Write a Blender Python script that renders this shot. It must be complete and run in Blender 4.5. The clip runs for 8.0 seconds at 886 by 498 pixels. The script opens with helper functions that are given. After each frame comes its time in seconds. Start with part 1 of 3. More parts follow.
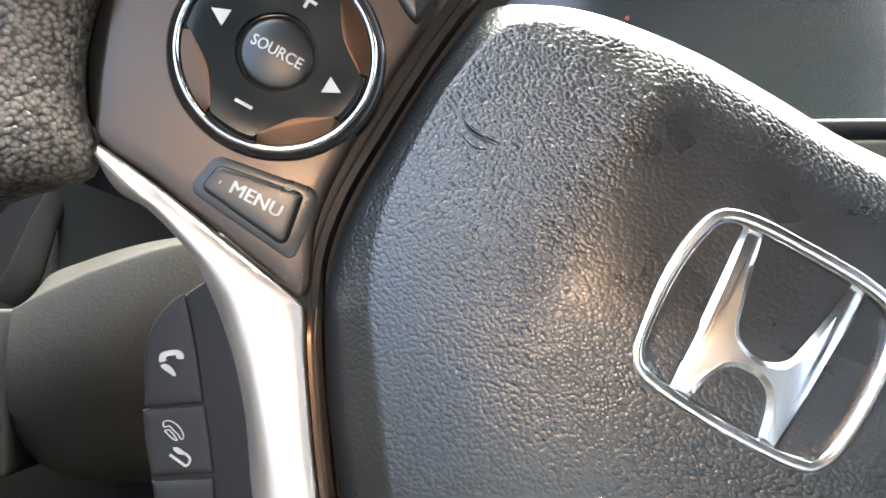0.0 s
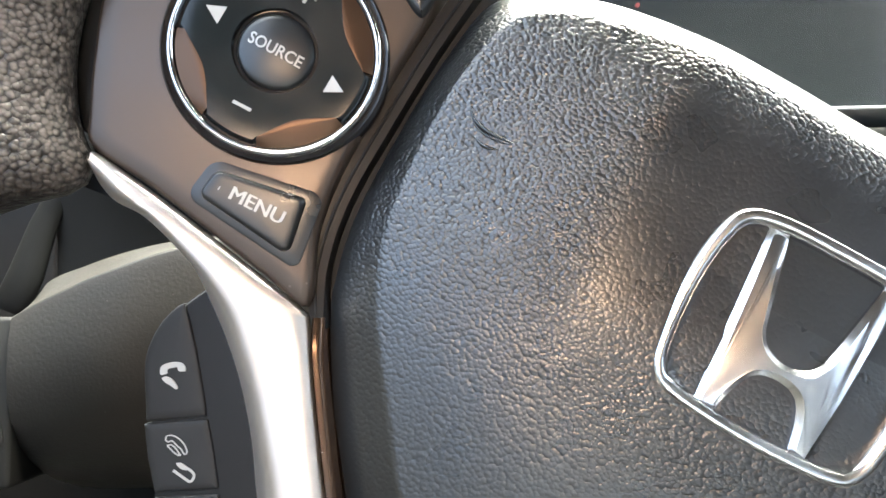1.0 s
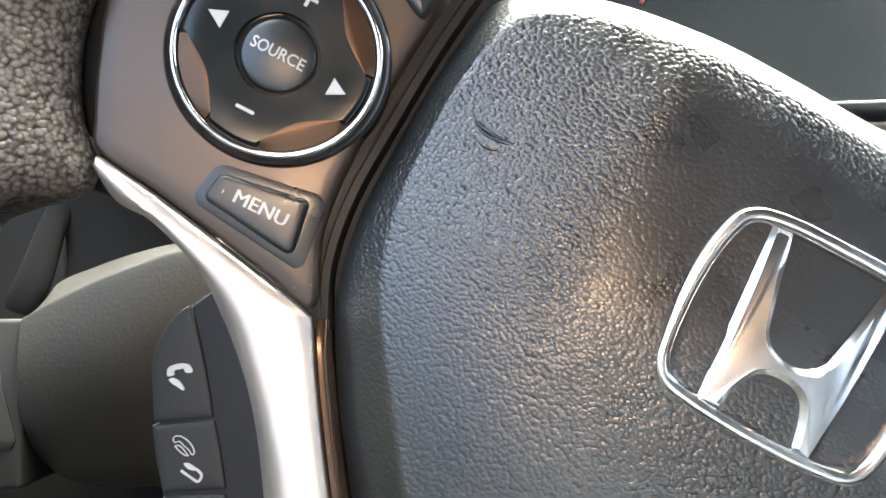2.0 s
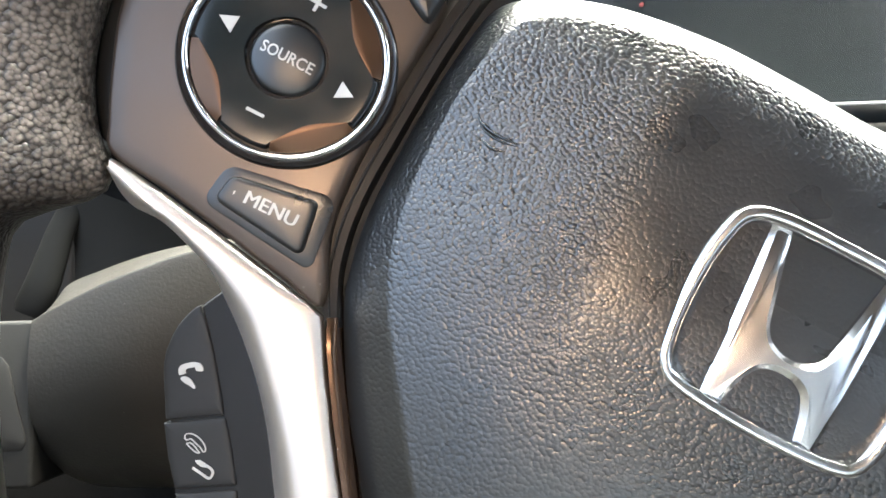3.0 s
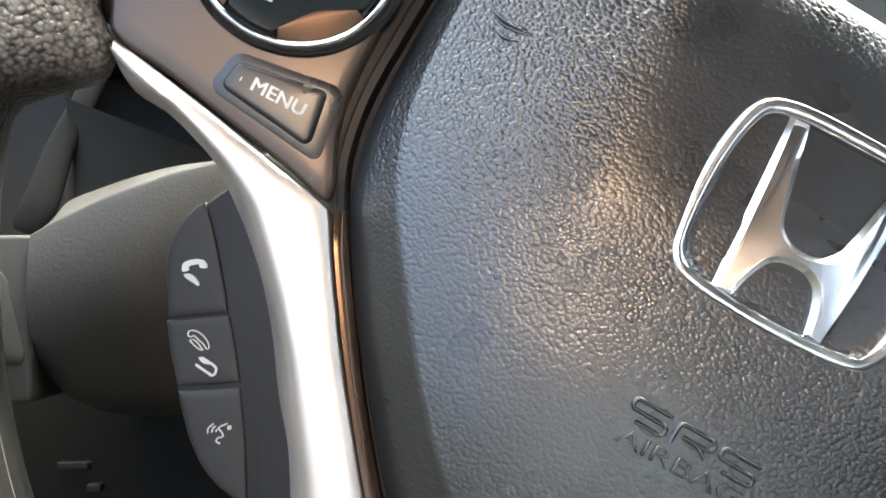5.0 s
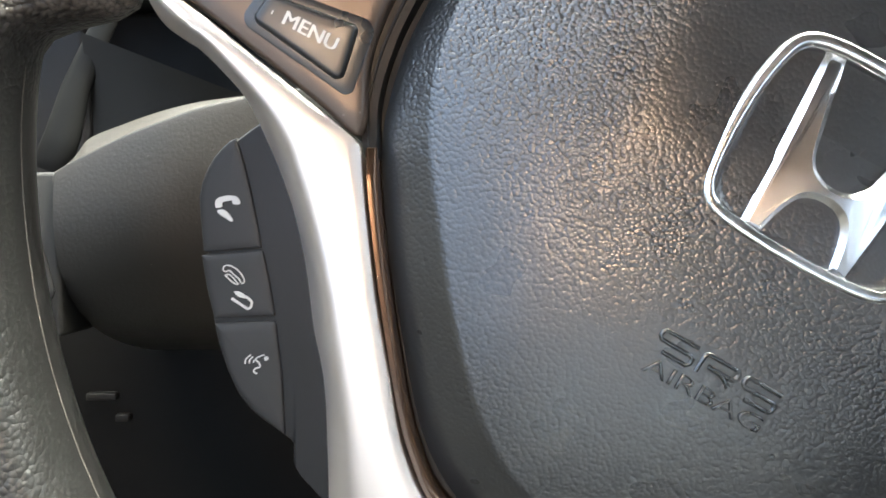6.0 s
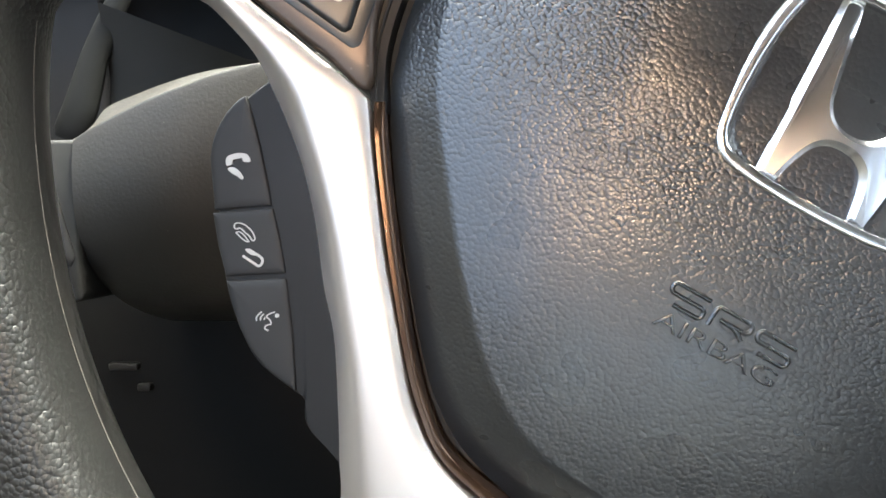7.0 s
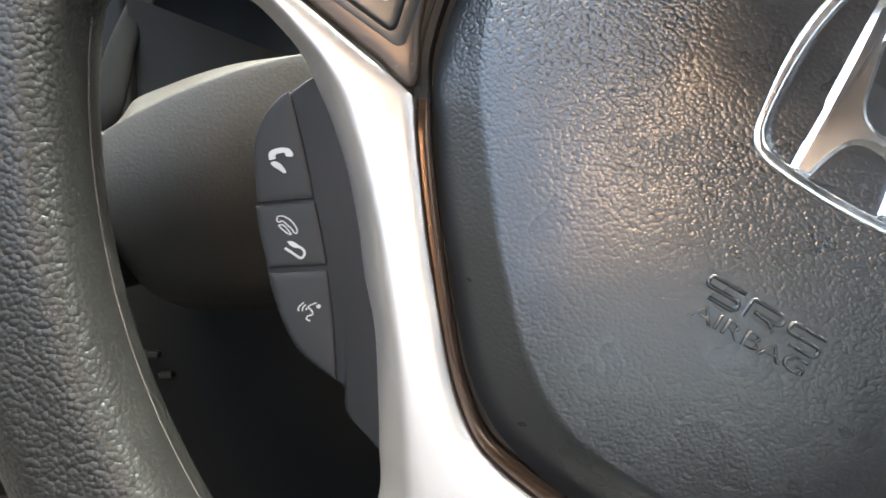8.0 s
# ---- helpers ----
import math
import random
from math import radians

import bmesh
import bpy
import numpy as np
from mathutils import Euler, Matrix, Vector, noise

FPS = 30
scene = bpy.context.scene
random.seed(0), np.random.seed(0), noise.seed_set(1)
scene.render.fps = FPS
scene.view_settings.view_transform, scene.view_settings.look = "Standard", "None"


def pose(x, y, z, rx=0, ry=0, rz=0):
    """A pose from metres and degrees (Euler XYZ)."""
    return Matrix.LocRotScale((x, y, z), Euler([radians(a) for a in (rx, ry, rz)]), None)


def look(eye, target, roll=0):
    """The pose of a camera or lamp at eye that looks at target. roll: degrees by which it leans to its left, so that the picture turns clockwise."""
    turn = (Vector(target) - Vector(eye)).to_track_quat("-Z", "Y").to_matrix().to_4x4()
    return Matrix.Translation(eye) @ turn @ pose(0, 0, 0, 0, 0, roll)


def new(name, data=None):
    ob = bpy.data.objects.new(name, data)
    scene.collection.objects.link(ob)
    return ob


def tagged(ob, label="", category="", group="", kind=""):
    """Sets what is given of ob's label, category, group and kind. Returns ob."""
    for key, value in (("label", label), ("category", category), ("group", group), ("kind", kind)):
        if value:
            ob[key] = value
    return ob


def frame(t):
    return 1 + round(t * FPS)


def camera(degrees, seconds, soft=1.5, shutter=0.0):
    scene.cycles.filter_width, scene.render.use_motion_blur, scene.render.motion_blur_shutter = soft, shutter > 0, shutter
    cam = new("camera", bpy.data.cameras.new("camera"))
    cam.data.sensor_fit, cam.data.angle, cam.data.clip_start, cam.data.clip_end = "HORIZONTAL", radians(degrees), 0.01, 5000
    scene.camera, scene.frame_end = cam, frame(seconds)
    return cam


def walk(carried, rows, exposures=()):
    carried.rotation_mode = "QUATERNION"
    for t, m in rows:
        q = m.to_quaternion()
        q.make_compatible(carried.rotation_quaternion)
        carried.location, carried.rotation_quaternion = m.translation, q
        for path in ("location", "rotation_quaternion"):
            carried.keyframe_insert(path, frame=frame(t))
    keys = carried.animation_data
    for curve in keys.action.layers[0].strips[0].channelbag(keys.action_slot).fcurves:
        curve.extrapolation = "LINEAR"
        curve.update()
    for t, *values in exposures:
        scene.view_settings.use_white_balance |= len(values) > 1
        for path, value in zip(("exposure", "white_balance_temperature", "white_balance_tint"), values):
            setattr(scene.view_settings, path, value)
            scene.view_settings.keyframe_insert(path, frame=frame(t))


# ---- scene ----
from mathutils.geometry import tessellate_polygon

cam = camera(67.0, 8.0, soft=1.6, shutter=0.5)
ROWS = [
    (0.0, -0.00040, 0.00012, 1.04981, 69.960, 0.097, -0.250),
    (0.5, 0.00157, 0.00433, 1.04987, 69.740, 0.869, 0.275),
    (1.0, -0.00105, 0.00761, 1.05083, 69.022, 1.058, -0.007),
    (1.5, 0.00064, 0.00802, 1.05165, 68.620, 1.561, 0.491),
    (3.0, -0.00132, 0.00435, 1.05215, 69.018, 1.968, 0.379),
    (3.5, -0.00124, 0.00331, 1.05209, 69.123, 2.129, 0.729),
    (4.0, -0.00194, 0.00443, 1.05044, 69.093, 2.146, 0.681),
    (4.5, -0.00310, 0.00298, 1.04624, 68.246, 1.882, 0.612),
    (4.7, -0.00375, 0.00129, 1.03603, 67.984, 1.305, 0.721),
    (5.8, -0.01021, -0.00207, 1.03341, 63.096, 0.505, -0.075),
    (6.0, -0.01177, -0.00290, 1.03480, 62.037, 0.873, 0.367),
    (6.5, -0.01159, -0.00409, 1.03115, 61.493, 1.212, 1.205),
    (7.0, -0.00852, -0.00579, 1.02754, 61.218, 1.911, 2.125),
    (7.5, -0.01239, -0.00599, 1.03023, 59.987, 1.507, 1.605),
    (8.0, -0.01935, -0.00942, 1.03115, 60.145, 1.428, 1.611),
]
EXPOSURES = [(0.0, 5.40, 6330, -6), (8.0, 5.40, 6330, -6)]
walk(cam, [(t, pose(*row)) for t, *row in ROWS], EXPOSURES)

# ---- sky, sun; the added warm lamp stands at the end ----
world = bpy.data.worlds.new("sky")
scene.world = world
world.use_nodes = True
sky = world.node_tree.nodes.new("ShaderNodeTexSky")
sky.sky_type, sky.sun_disc = "NISHITA", False
sky.sun_elevation, sky.sun_rotation = radians(62.0), radians(40.0)
sky.air_density, sky.dust_density, sky.ozone_density = 0.5, 10.0, 0.5
world.node_tree.nodes["Background"].inputs[1].default_value = 0.10
world.node_tree.links.new(sky.outputs[0], world.node_tree.nodes["Background"].inputs[0])
sun = new("sun", bpy.data.lights.new("sun", "SUN"))
sun.data.energy, sun.data.angle, sun.data.color = 1.2, radians(10), (1, 0.96, 0.90)
sun.matrix_basis = look((0.302, 0.360, 0.883), (0, 0, 0))

# ---- frames of the wheel and of the column; lengths in mm ----
MM = 0.001
U, V = Vector((0.85959, -0.24092, -0.45062)), Vector((0.51031, 0.35945, 0.78127))
N = U.cross(V).normalized()
V = N.cross(U).normalized()
U.normalize()
HUB = Vector((0.06702, 0.12472, 0.98438))
WHEEL = Matrix.Translation(HUB) @ Matrix((U, V, N)).transposed().to_4x4()
COLUMN = WHEEL @ pose(0, 0, 0, 0, 0, 30.5)


# ---- materials ----
def material(name, base, rough=0.5, metal=0.0, coat=0.0, spec=0.5):
    m = bpy.data.materials.new(name)
    m.use_nodes = True
    b = m.node_tree.nodes["Principled BSDF"]
    b.inputs["Base Color"].default_value = (*base, 1)
    b.inputs["Roughness"].default_value = rough
    b.inputs["Metallic"].default_value = metal
    b.inputs["Coat Weight"].default_value = coat
    b.inputs["Specular IOR Level"].default_value = spec
    return m, m.node_tree.nodes, m.node_tree.links, b


def coords(nodes, links, stretch=(1, 1, 1), turn=0.0):
    t = nodes.new("ShaderNodeTexCoord")
    mp = nodes.new("ShaderNodeMapping")
    mp.inputs["Scale"].default_value = stretch
    mp.inputs["Rotation"].default_value = (0, 0, radians(turn))
    links.new(t.outputs["Object"], mp.inputs["Vector"])
    return mp.outputs[0]


def noise_node(nodes, links, vec, scale, detail=3.0, rough=0.55):
    n = nodes.new("ShaderNodeTexNoise")
    n.inputs["Scale"].default_value, n.inputs["Detail"].default_value = scale, detail
    n.inputs["Roughness"].default_value = rough
    links.new(vec, n.inputs["Vector"])
    return n


def ramp(nodes, links, value, lo, hi, a=0.0, b=1.0):
    r = nodes.new("ShaderNodeMapRange")
    r.interpolation_type = "SMOOTHSTEP"
    for k, v in zip(("From Min", "From Max", "To Min", "To Max"), (lo, hi, a, b)):
        r.inputs[k].default_value = v
    links.new(value, r.inputs["Value"])
    return r.outputs["Result"]


def math_node(nodes, links, op, a, b):
    m = nodes.new("ShaderNodeMath")
    m.operation = op
    for slot, v in zip(m.inputs, (a, b)):
        if isinstance(v, (int, float)):
            slot.default_value = v
        else:
            links.new(v, slot)
    return m.outputs[0]


def leather(name, base, rough, cell, depth, stretch=(1, 1, 1), turn=0.0, worn=0.35, spec=0.5, coat=0.0, fade=None):
    """Moulded leather grain: pebbles parted by grooves, with finer wrinkles and worn patches; fade thins the relief."""
    m, nodes, links, b = material(name, base, rough, 0.0, 0.0, spec)
    vec = coords(nodes, links, stretch, turn)
    warp = noise_node(nodes, links, vec, 0.7 / cell, 2)
    mix = nodes.new("ShaderNodeVectorMath")
    mix.operation = "MULTIPLY_ADD"
    links.new(warp.outputs["Color"], mix.inputs[0])
    mix.inputs[1].default_value = (cell * 0.40,) * 3
    links.new(vec, mix.inputs[2])
    vo = nodes.new("ShaderNodeTexVoronoi")
    vo.feature = "F1"
    vo.inputs["Scale"].default_value = 1 / cell
    links.new(mix.outputs[0], vo.inputs["Vector"])
    dome = math_node(nodes, links, "MULTIPLY", vo.outputs["Distance"], vo.outputs["Distance"])
    pebble = math_node(nodes, links, "SUBTRACT", 1.0, math_node(nodes, links, "MULTIPLY", dome, 2.0))
    fine = noise_node(nodes, links, vec, 2.6 / cell, 1)
    h = math_node(nodes, links, "ADD", pebble, math_node(nodes, links, "MULTIPLY", fine.outputs["Fac"], 0.10))
    broad = noise_node(nodes, links, vec, 55, 2)
    h = math_node(nodes, links, "MULTIPLY", h, ramp(nodes, links, broad.outputs["Fac"], 0.3, 0.62, 1 - worn, 1.0))
    if fade:
        h = math_node(nodes, links, "MULTIPLY", h, fade(nodes, links))
    bump = nodes.new("ShaderNodeBump")
    bump.inputs["Strength"].default_value = 1.0
    bump.inputs["Distance"].default_value = depth
    links.new(h, bump.inputs["Height"])
    links.new(bump.outputs[0], b.inputs["Normal"])
    b.inputs["Coat Weight"].default_value, b.inputs["Coat Roughness"].default_value = coat, 0.36
    links.new(bump.outputs[0], b.inputs["Coat Normal"])
    links.new(ramp(nodes, links, broad.outputs["Fac"], 0.25, 0.75, rough - 0.03, rough + 0.04), b.inputs["Roughness"])
    cm = nodes.new("ShaderNodeMix")
    cm.data_type = "RGBA"
    cm.inputs[6].default_value = (*[c * 0.90 for c in base], 1)
    cm.inputs[7].default_value = (*[c * 1.10 for c in base], 1)
    links.new(broad.outputs["Fac"], cm.inputs[0])
    links.new(cm.outputs[2], b.inputs["Base Color"])
    nodes.new("NodeReroute").name = "pebble"
    links.new(pebble, nodes["pebble"].inputs[0])
    return m


def plastic(name, base, rough, grain=0.00002, scale=1500, metal=0.0, coat=0.0, spec=0.5, dust=0.0):
    """Moulded or painted plastic with fine grain, uneven gloss and specks of dust."""
    m, nodes, links, b = material(name, base, rough, metal, coat, spec)
    vec = coords(nodes, links)
    n = noise_node(nodes, links, vec, scale, 2)
    bump = nodes.new("ShaderNodeBump")
    bump.inputs["Distance"].default_value = grain
    links.new(n.outputs["Fac"], bump.inputs["Height"])
    links.new(bump.outputs[0], b.inputs["Normal"])
    w = noise_node(nodes, links, vec, 40, 4)
    links.new(ramp(nodes, links, w.outputs["Fac"], 0.3, 0.7, max(rough - 0.04, 0.02), rough + 0.06), b.inputs["Roughness"])
    if dust:
        v = nodes.new("ShaderNodeTexVoronoi")
        v.inputs["Scale"].default_value = 160
        links.new(vec, v.inputs["Vector"])
        cm = nodes.new("ShaderNodeMix")
        cm.data_type = "RGBA"
        cm.inputs[6].default_value, cm.inputs[7].default_value = (*base, 1), (0.35, 0.34, 0.32, 1)
        links.new(ramp(nodes, links, v.outputs["Distance"], 0.03, 0.05, dust, 0.0), cm.inputs[0])
        links.new(cm.outputs[2], b.inputs["Base Color"])
    return m


def place_axes(nodes, links):
    sep = nodes.new("ShaderNodeSeparateXYZ")
    links.new(nodes.new("ShaderNodeTexCoord").outputs["Object"], sep.inputs[0])
    return sep.outputs


def pad_fade(nodes, links):
    """The moulded grain runs out on the sloping flanks, in the hollow round the emblem and towards the foot of the cover."""
    x, y, z = place_axes(nodes, links)
    flank = ramp(nodes, links, z, -0.0112, -0.0080, 0.35, 1.0)
    foot = ramp(nodes, links, math_node(nodes, links, "ADD", y, math_node(nodes, links, "MULTIPLY", x, 0.1)), -0.064, -0.010, 0.22, 1.0)
    wide = ramp(nodes, links, math_node(nodes, links, "ABSOLUTE", x, 0.0), 0.038, 0.048, 1.0, 0.0)
    hollow = math_node(nodes, links, "MULTIPLY", wide, ramp(nodes, links, y, -0.034, -0.004))
    hollow = math_node(nodes, links, "MULTIPLY", hollow, ramp(nodes, links, y, 0.030, 0.042, 0.75, 0.0))
    return math_node(nodes, links, "MULTIPLY", math_node(nodes, links, "MULTIPLY", flank, foot), math_node(nodes, links, "SUBTRACT", 1.0, hollow))


def rim_fade(nodes, links):
    """Smooth band along the parting seam on the inside of the lower rim."""
    x, y, z = place_axes(nodes, links)
    band = ramp(nodes, links, z, 0.008, 0.023, 0.05, 0.60)
    return math_node(nodes, links, "MAXIMUM", band, ramp(nodes, links, y, -0.075, -0.055, 0.0, 1.0))


PAD = leather("black_grained_cover", (0.009, 0.010, 0.011), 0.29, 0.00098, 0.00012, (1.0, 1.2, 1.0), 20, 0.15, 0.7, 0.3, pad_fade)
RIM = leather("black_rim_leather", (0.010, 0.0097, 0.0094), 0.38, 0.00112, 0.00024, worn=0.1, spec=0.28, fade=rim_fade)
rim_nodes, rim_links = RIM.node_tree.nodes, RIM.node_tree.links
# thumb grip: sheen on the leather put into a paler colour, grooves painted darker
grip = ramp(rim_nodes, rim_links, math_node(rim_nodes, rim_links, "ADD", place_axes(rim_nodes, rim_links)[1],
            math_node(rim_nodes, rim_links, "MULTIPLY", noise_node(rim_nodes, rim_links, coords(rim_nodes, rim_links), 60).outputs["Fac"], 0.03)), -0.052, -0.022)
grip_tint = rim_nodes.new("ShaderNodeMix")
grip_tint.data_type = "RGBA"
rim_links.new(grip, grip_tint.inputs[0])
rim_links.new(rim_nodes["Principled BSDF"].inputs["Base Color"].links[0].from_socket, grip_tint.inputs[6])
grip_grain = rim_nodes.new("ShaderNodeMix")
grip_grain.data_type = "RGBA"
grip_grain.inputs[6].default_value, grip_grain.inputs[7].default_value = (0.032, 0.027, 0.024, 1), (0.135, 0.116, 0.102, 1)
rim_links.new(rim_nodes["pebble"].outputs[0], grip_grain.inputs[0])
rim_links.new(grip_grain.outputs[2], grip_tint.inputs[7])
rim_links.new(grip_tint.outputs[2], rim_nodes["Principled BSDF"].inputs["Base Color"])
BASE = leather("black_emblem_base", (0.009, 0.011, 0.012), 0.34, 0.00105, 0.00004, spec=0.6)
SILVER = plastic("silver_paint", (0.44, 0.415, 0.396), 0.36, 0.000006, 4000, metal=0.8)
PANEL = plastic("dark_bronze_panel", (0.058, 0.044, 0.035), 0.32, 0.000006, 3500, metal=0.5, dust=0.2)
BRONZE = plastic("bronze_strip", (0.060, 0.036, 0.022), 0.20, 0.000004, 900, metal=0.7, dust=0.3)
GLOSS = plastic("gloss_black_trim", (0.012, 0.011, 0.011), 0.10, 0.000004, 900, dust=0.4)
BUTTON = plastic("black_button", (0.009, 0.010, 0.011), 0.30, 0.000006, 3000)
RUBBER = plastic("black_rubber", (0.013, 0.014, 0.015), 0.55, 0.00001, 3000, spec=0.3)
DIAL = plastic("black_rocker", (0.010, 0.013, 0.014), 0.14, 0.000004, 3000, spec=0.35)
# warm reflection on the rocker's bevels, put into their colour
BEVEL_TINT = plastic("bevel_reflection_tint", (0.070, 0.040, 0.024), 0.32, 0.000004, 2000, metal=0.6, spec=0.3)
# black of the lever; on the dash panels it stands in for shade
STALK_AND_SHADE = plastic("dull_black_lever_and_shade", (0.0035, 0.0035, 0.0035), 0.55, 0.00001, 1500, spec=0.06)
SATIN = plastic("satin_black_trim", (0.008, 0.0075, 0.007), 0.42, 0.000006, 1500, spec=0.18, dust=0.2)
POD = plastic("black_pod", (0.0085, 0.0095, 0.0105), 0.5, 0.00002, 2200, spec=0.2, dust=0.2)
CHROME = plastic("chrome", (0.80, 0.80, 0.81), 0.11, 0.000003, 500, metal=1.0)
BADGE = plastic("wavy_chrome", (0.62, 0.62, 0.63), 0.20, 0.00016, 60, metal=1.0)
STRIP = plastic("grey_strip", (0.26, 0.265, 0.27), 0.4, 0.00002, 900)
SMOOTH = plastic("smooth_black_moulding", (0.009, 0.010, 0.011), 0.24, 0.00001, 2500, spec=0.8)
WHITE = plastic("white_print", (0.38, 0.38, 0.37), 0.5)
DASH = leather("dark_dash_plastic", (0.010, 0.010, 0.010), 0.6, 0.0012, 0.00004, spec=0.25)
SHROUD = plastic("shroud_plastic", (0.011, 0.0097, 0.0082), 0.45, 0.00010, 1000, spec=0.28, dust=0.1)
UPPER = plastic("smooth_shroud_plastic", (0.009, 0.0087, 0.0083), 0.5, 0.00002, 1500, spec=0.12, dust=0.1)
CARPET = plastic("dark_carpet", (0.015, 0.015, 0.015), 0.9, 0.0004, 900)
LINER = plastic("grey_headliner", (0.042, 0.045, 0.049), 0.9, 0.0002, 700)
TRIM = plastic("grey_trim", (0.040, 0.038, 0.035), 0.6, 0.0001, 900)
STITCH = plastic("pale_seam", (0.085, 0.078, 0.07), 0.6)
LENS = material("cluster_lens", (0.012, 0.0145, 0.016), 0.22)[0]
RED, _, _, red_node = material("red_lamp", (0.12, 0.02, 0.02), 0.5)
red_node.inputs["Emission Color"].default_value, red_node.inputs["Emission Strength"].default_value = (1, 0.05, 0.07, 1), 0.003
ASPHALT = plastic("asphalt", (0.18, 0.18, 0.175), 0.9, 0.002, 60)


# ---- mesh tools ----
def part(name, bm, mat, parent, label="", smooth=True, place=None, crease=50):
    """One mesh object out of a bmesh, under a thing or a part."""
    bmesh.ops.recalc_face_normals(bm, faces=bm.faces)
    me = bpy.data.meshes.new(name)
    bm.to_mesh(me)
    bm.free()
    me.materials.append(mat)
    if smooth:
        me.shade_smooth()
        me.set_sharp_from_angle(angle=radians(crease))
    ob = new(name, me)
    if parent:
        ob.parent = parent
    if place is not None:
        ob.matrix_basis = place
    if label:
        ob["label"] = label
    return ob


def spline(points, steps=10, closed=False):
    """A smooth curve through the points (Catmull-Rom)."""
    p = np.array(points, float)
    n = len(p)
    out = []
    for i in range(n if closed else n - 1):
        a, b, c, d = [p[j % n] if closed else p[min(max(j, 0), n - 1)] for j in (i - 1, i, i + 1, i + 2)]
        for k in range(steps):
            t = k / steps
            out.append(0.5 * (2 * b + (c - a) * t + (2 * a - 5 * b + 4 * c - d) * t * t + (3 * b - a - 3 * c + d) * t ** 3))
    if not closed:
        out.append(p[-1])
    return np.array(out)


def even(curve, count, closed=False):
    """The curve with points at even steps."""
    c = np.vstack([curve, curve[:1]]) if closed else curve
    s = np.concatenate([[0], np.cumsum(np.linalg.norm(np.diff(c, axis=0), axis=1))])
    w = np.linspace(0, s[-1], count + 1)[:-1] if closed else np.linspace(0, s[-1], count)
    return np.stack([np.interp(w, s, c[:, k]) for k in range(c.shape[1])], 1)


def grid(rows, around=False, along=False, cap=None, scale=MM):
    """Quads over rows of points; around closes each row, along closes the rows, cap adds a last middle point."""
    bm = bmesh.new()
    vs = [[bm.verts.new([q * scale for q in p]) for p in row] for row in rows]
    n, w = len(vs), len(vs[0])
    for i in range(n if along else n - 1):
        for j in range(w if around else w - 1):
            bm.faces.new((vs[i][j], vs[i][(j + 1) % w], vs[(i + 1) % n][(j + 1) % w], vs[(i + 1) % n][j]))
    if cap is not None:
        mid = bm.verts.new([q * scale for q in cap])
        for j in range(w):
            bm.faces.new((vs[-1][j], vs[-1][(j + 1) % w], mid))
    return bm


def inset(outline, d):
    """A closed outline moved inwards by d (it runs counter-clockwise)."""
    t = np.roll(outline, -1, 0) - np.roll(outline, 1, 0)
    t /= np.linalg.norm(t, axis=1)[:, None] + 1e-9
    return outline + d * np.stack([-t[:, 1], t[:, 0]], 1)


def ccw(outline):
    x, y = outline[:, 0], outline[:, 1]
    return outline if (x * np.roll(y, -1) - np.roll(x, -1) * y).sum() > 0 else outline[::-1].copy()


def cushion(outline, profile, crown=0.0, rings=6, tilt=(0, 0)):
    """A solid with the given outline: profile holds (inset, height) from the foot up; the top is domed by crown."""
    o = ccw(np.array(outline, float))
    c = o.mean(0)
    lift = lambda p, n: (p[0], p[1], n + tilt[0] * (p[0] - c[0]) + tilt[1] * (p[1] - c[1]))
    rows = [[lift(p, n) for p in inset(o, d)] for d, n in profile]
    top, n = inset(o, profile[-1][0]), profile[-1][1]
    for k in range(1, rings):
        f = 1 - k / rings
        rows.append([lift(c + (p - c) * f, n + crown * (1 - f * f)) for p in top])
    return grid(rows, around=True, cap=lift(c, n + crown))


def ring(r0, r1, n, height, count=96, centre=(0, 0), tube=10):
    """A round band between two radii with a domed top."""
    rows = []
    for k in range(count):
        a = 2 * math.pi * k / count
        row = []
        for j in range(tube):
            f = 2 * math.pi * j / tube
            r = (r0 + r1) / 2 + (r1 - r0) / 2 * math.cos(f)
            row.append((centre[0] + r * math.cos(a), centre[1] + r * math.sin(a), n + height * math.sin(f)))
        rows.append(row)
    return grid(rows, around=True, along=True)


def tube(path, radius, sides=10, flat=1.0):
    """A round bar along a path of (x, y, z) points; radius may vary along it."""
    path = [Vector(p) for p in path]
    rows = []
    for i, p in enumerate(path):
        d = (path[min(i + 1, len(path) - 1)] - path[max(i - 1, 0)]).normalized()
        side = d.cross(Vector((0, 0, 1)))
        side = side.normalized() if side.length > 1e-4 else Vector((1, 0, 0))
        up = side.cross(d)
        r = radius[i] if isinstance(radius, (list, tuple)) else radius
        rows.append([p + side * math.cos(a) * r + up * math.sin(a) * r * flat for a in [2 * math.pi * j / sides for j in range(sides)]])
    bm = grid(rows, around=True)
    bm.verts.ensure_lookup_table()
    bm.faces.new([bm.verts[j] for j in range(sides)])
    bm.faces.new([bm.verts[(len(path) - 1) * sides + j] for j in range(sides)])
    return bm


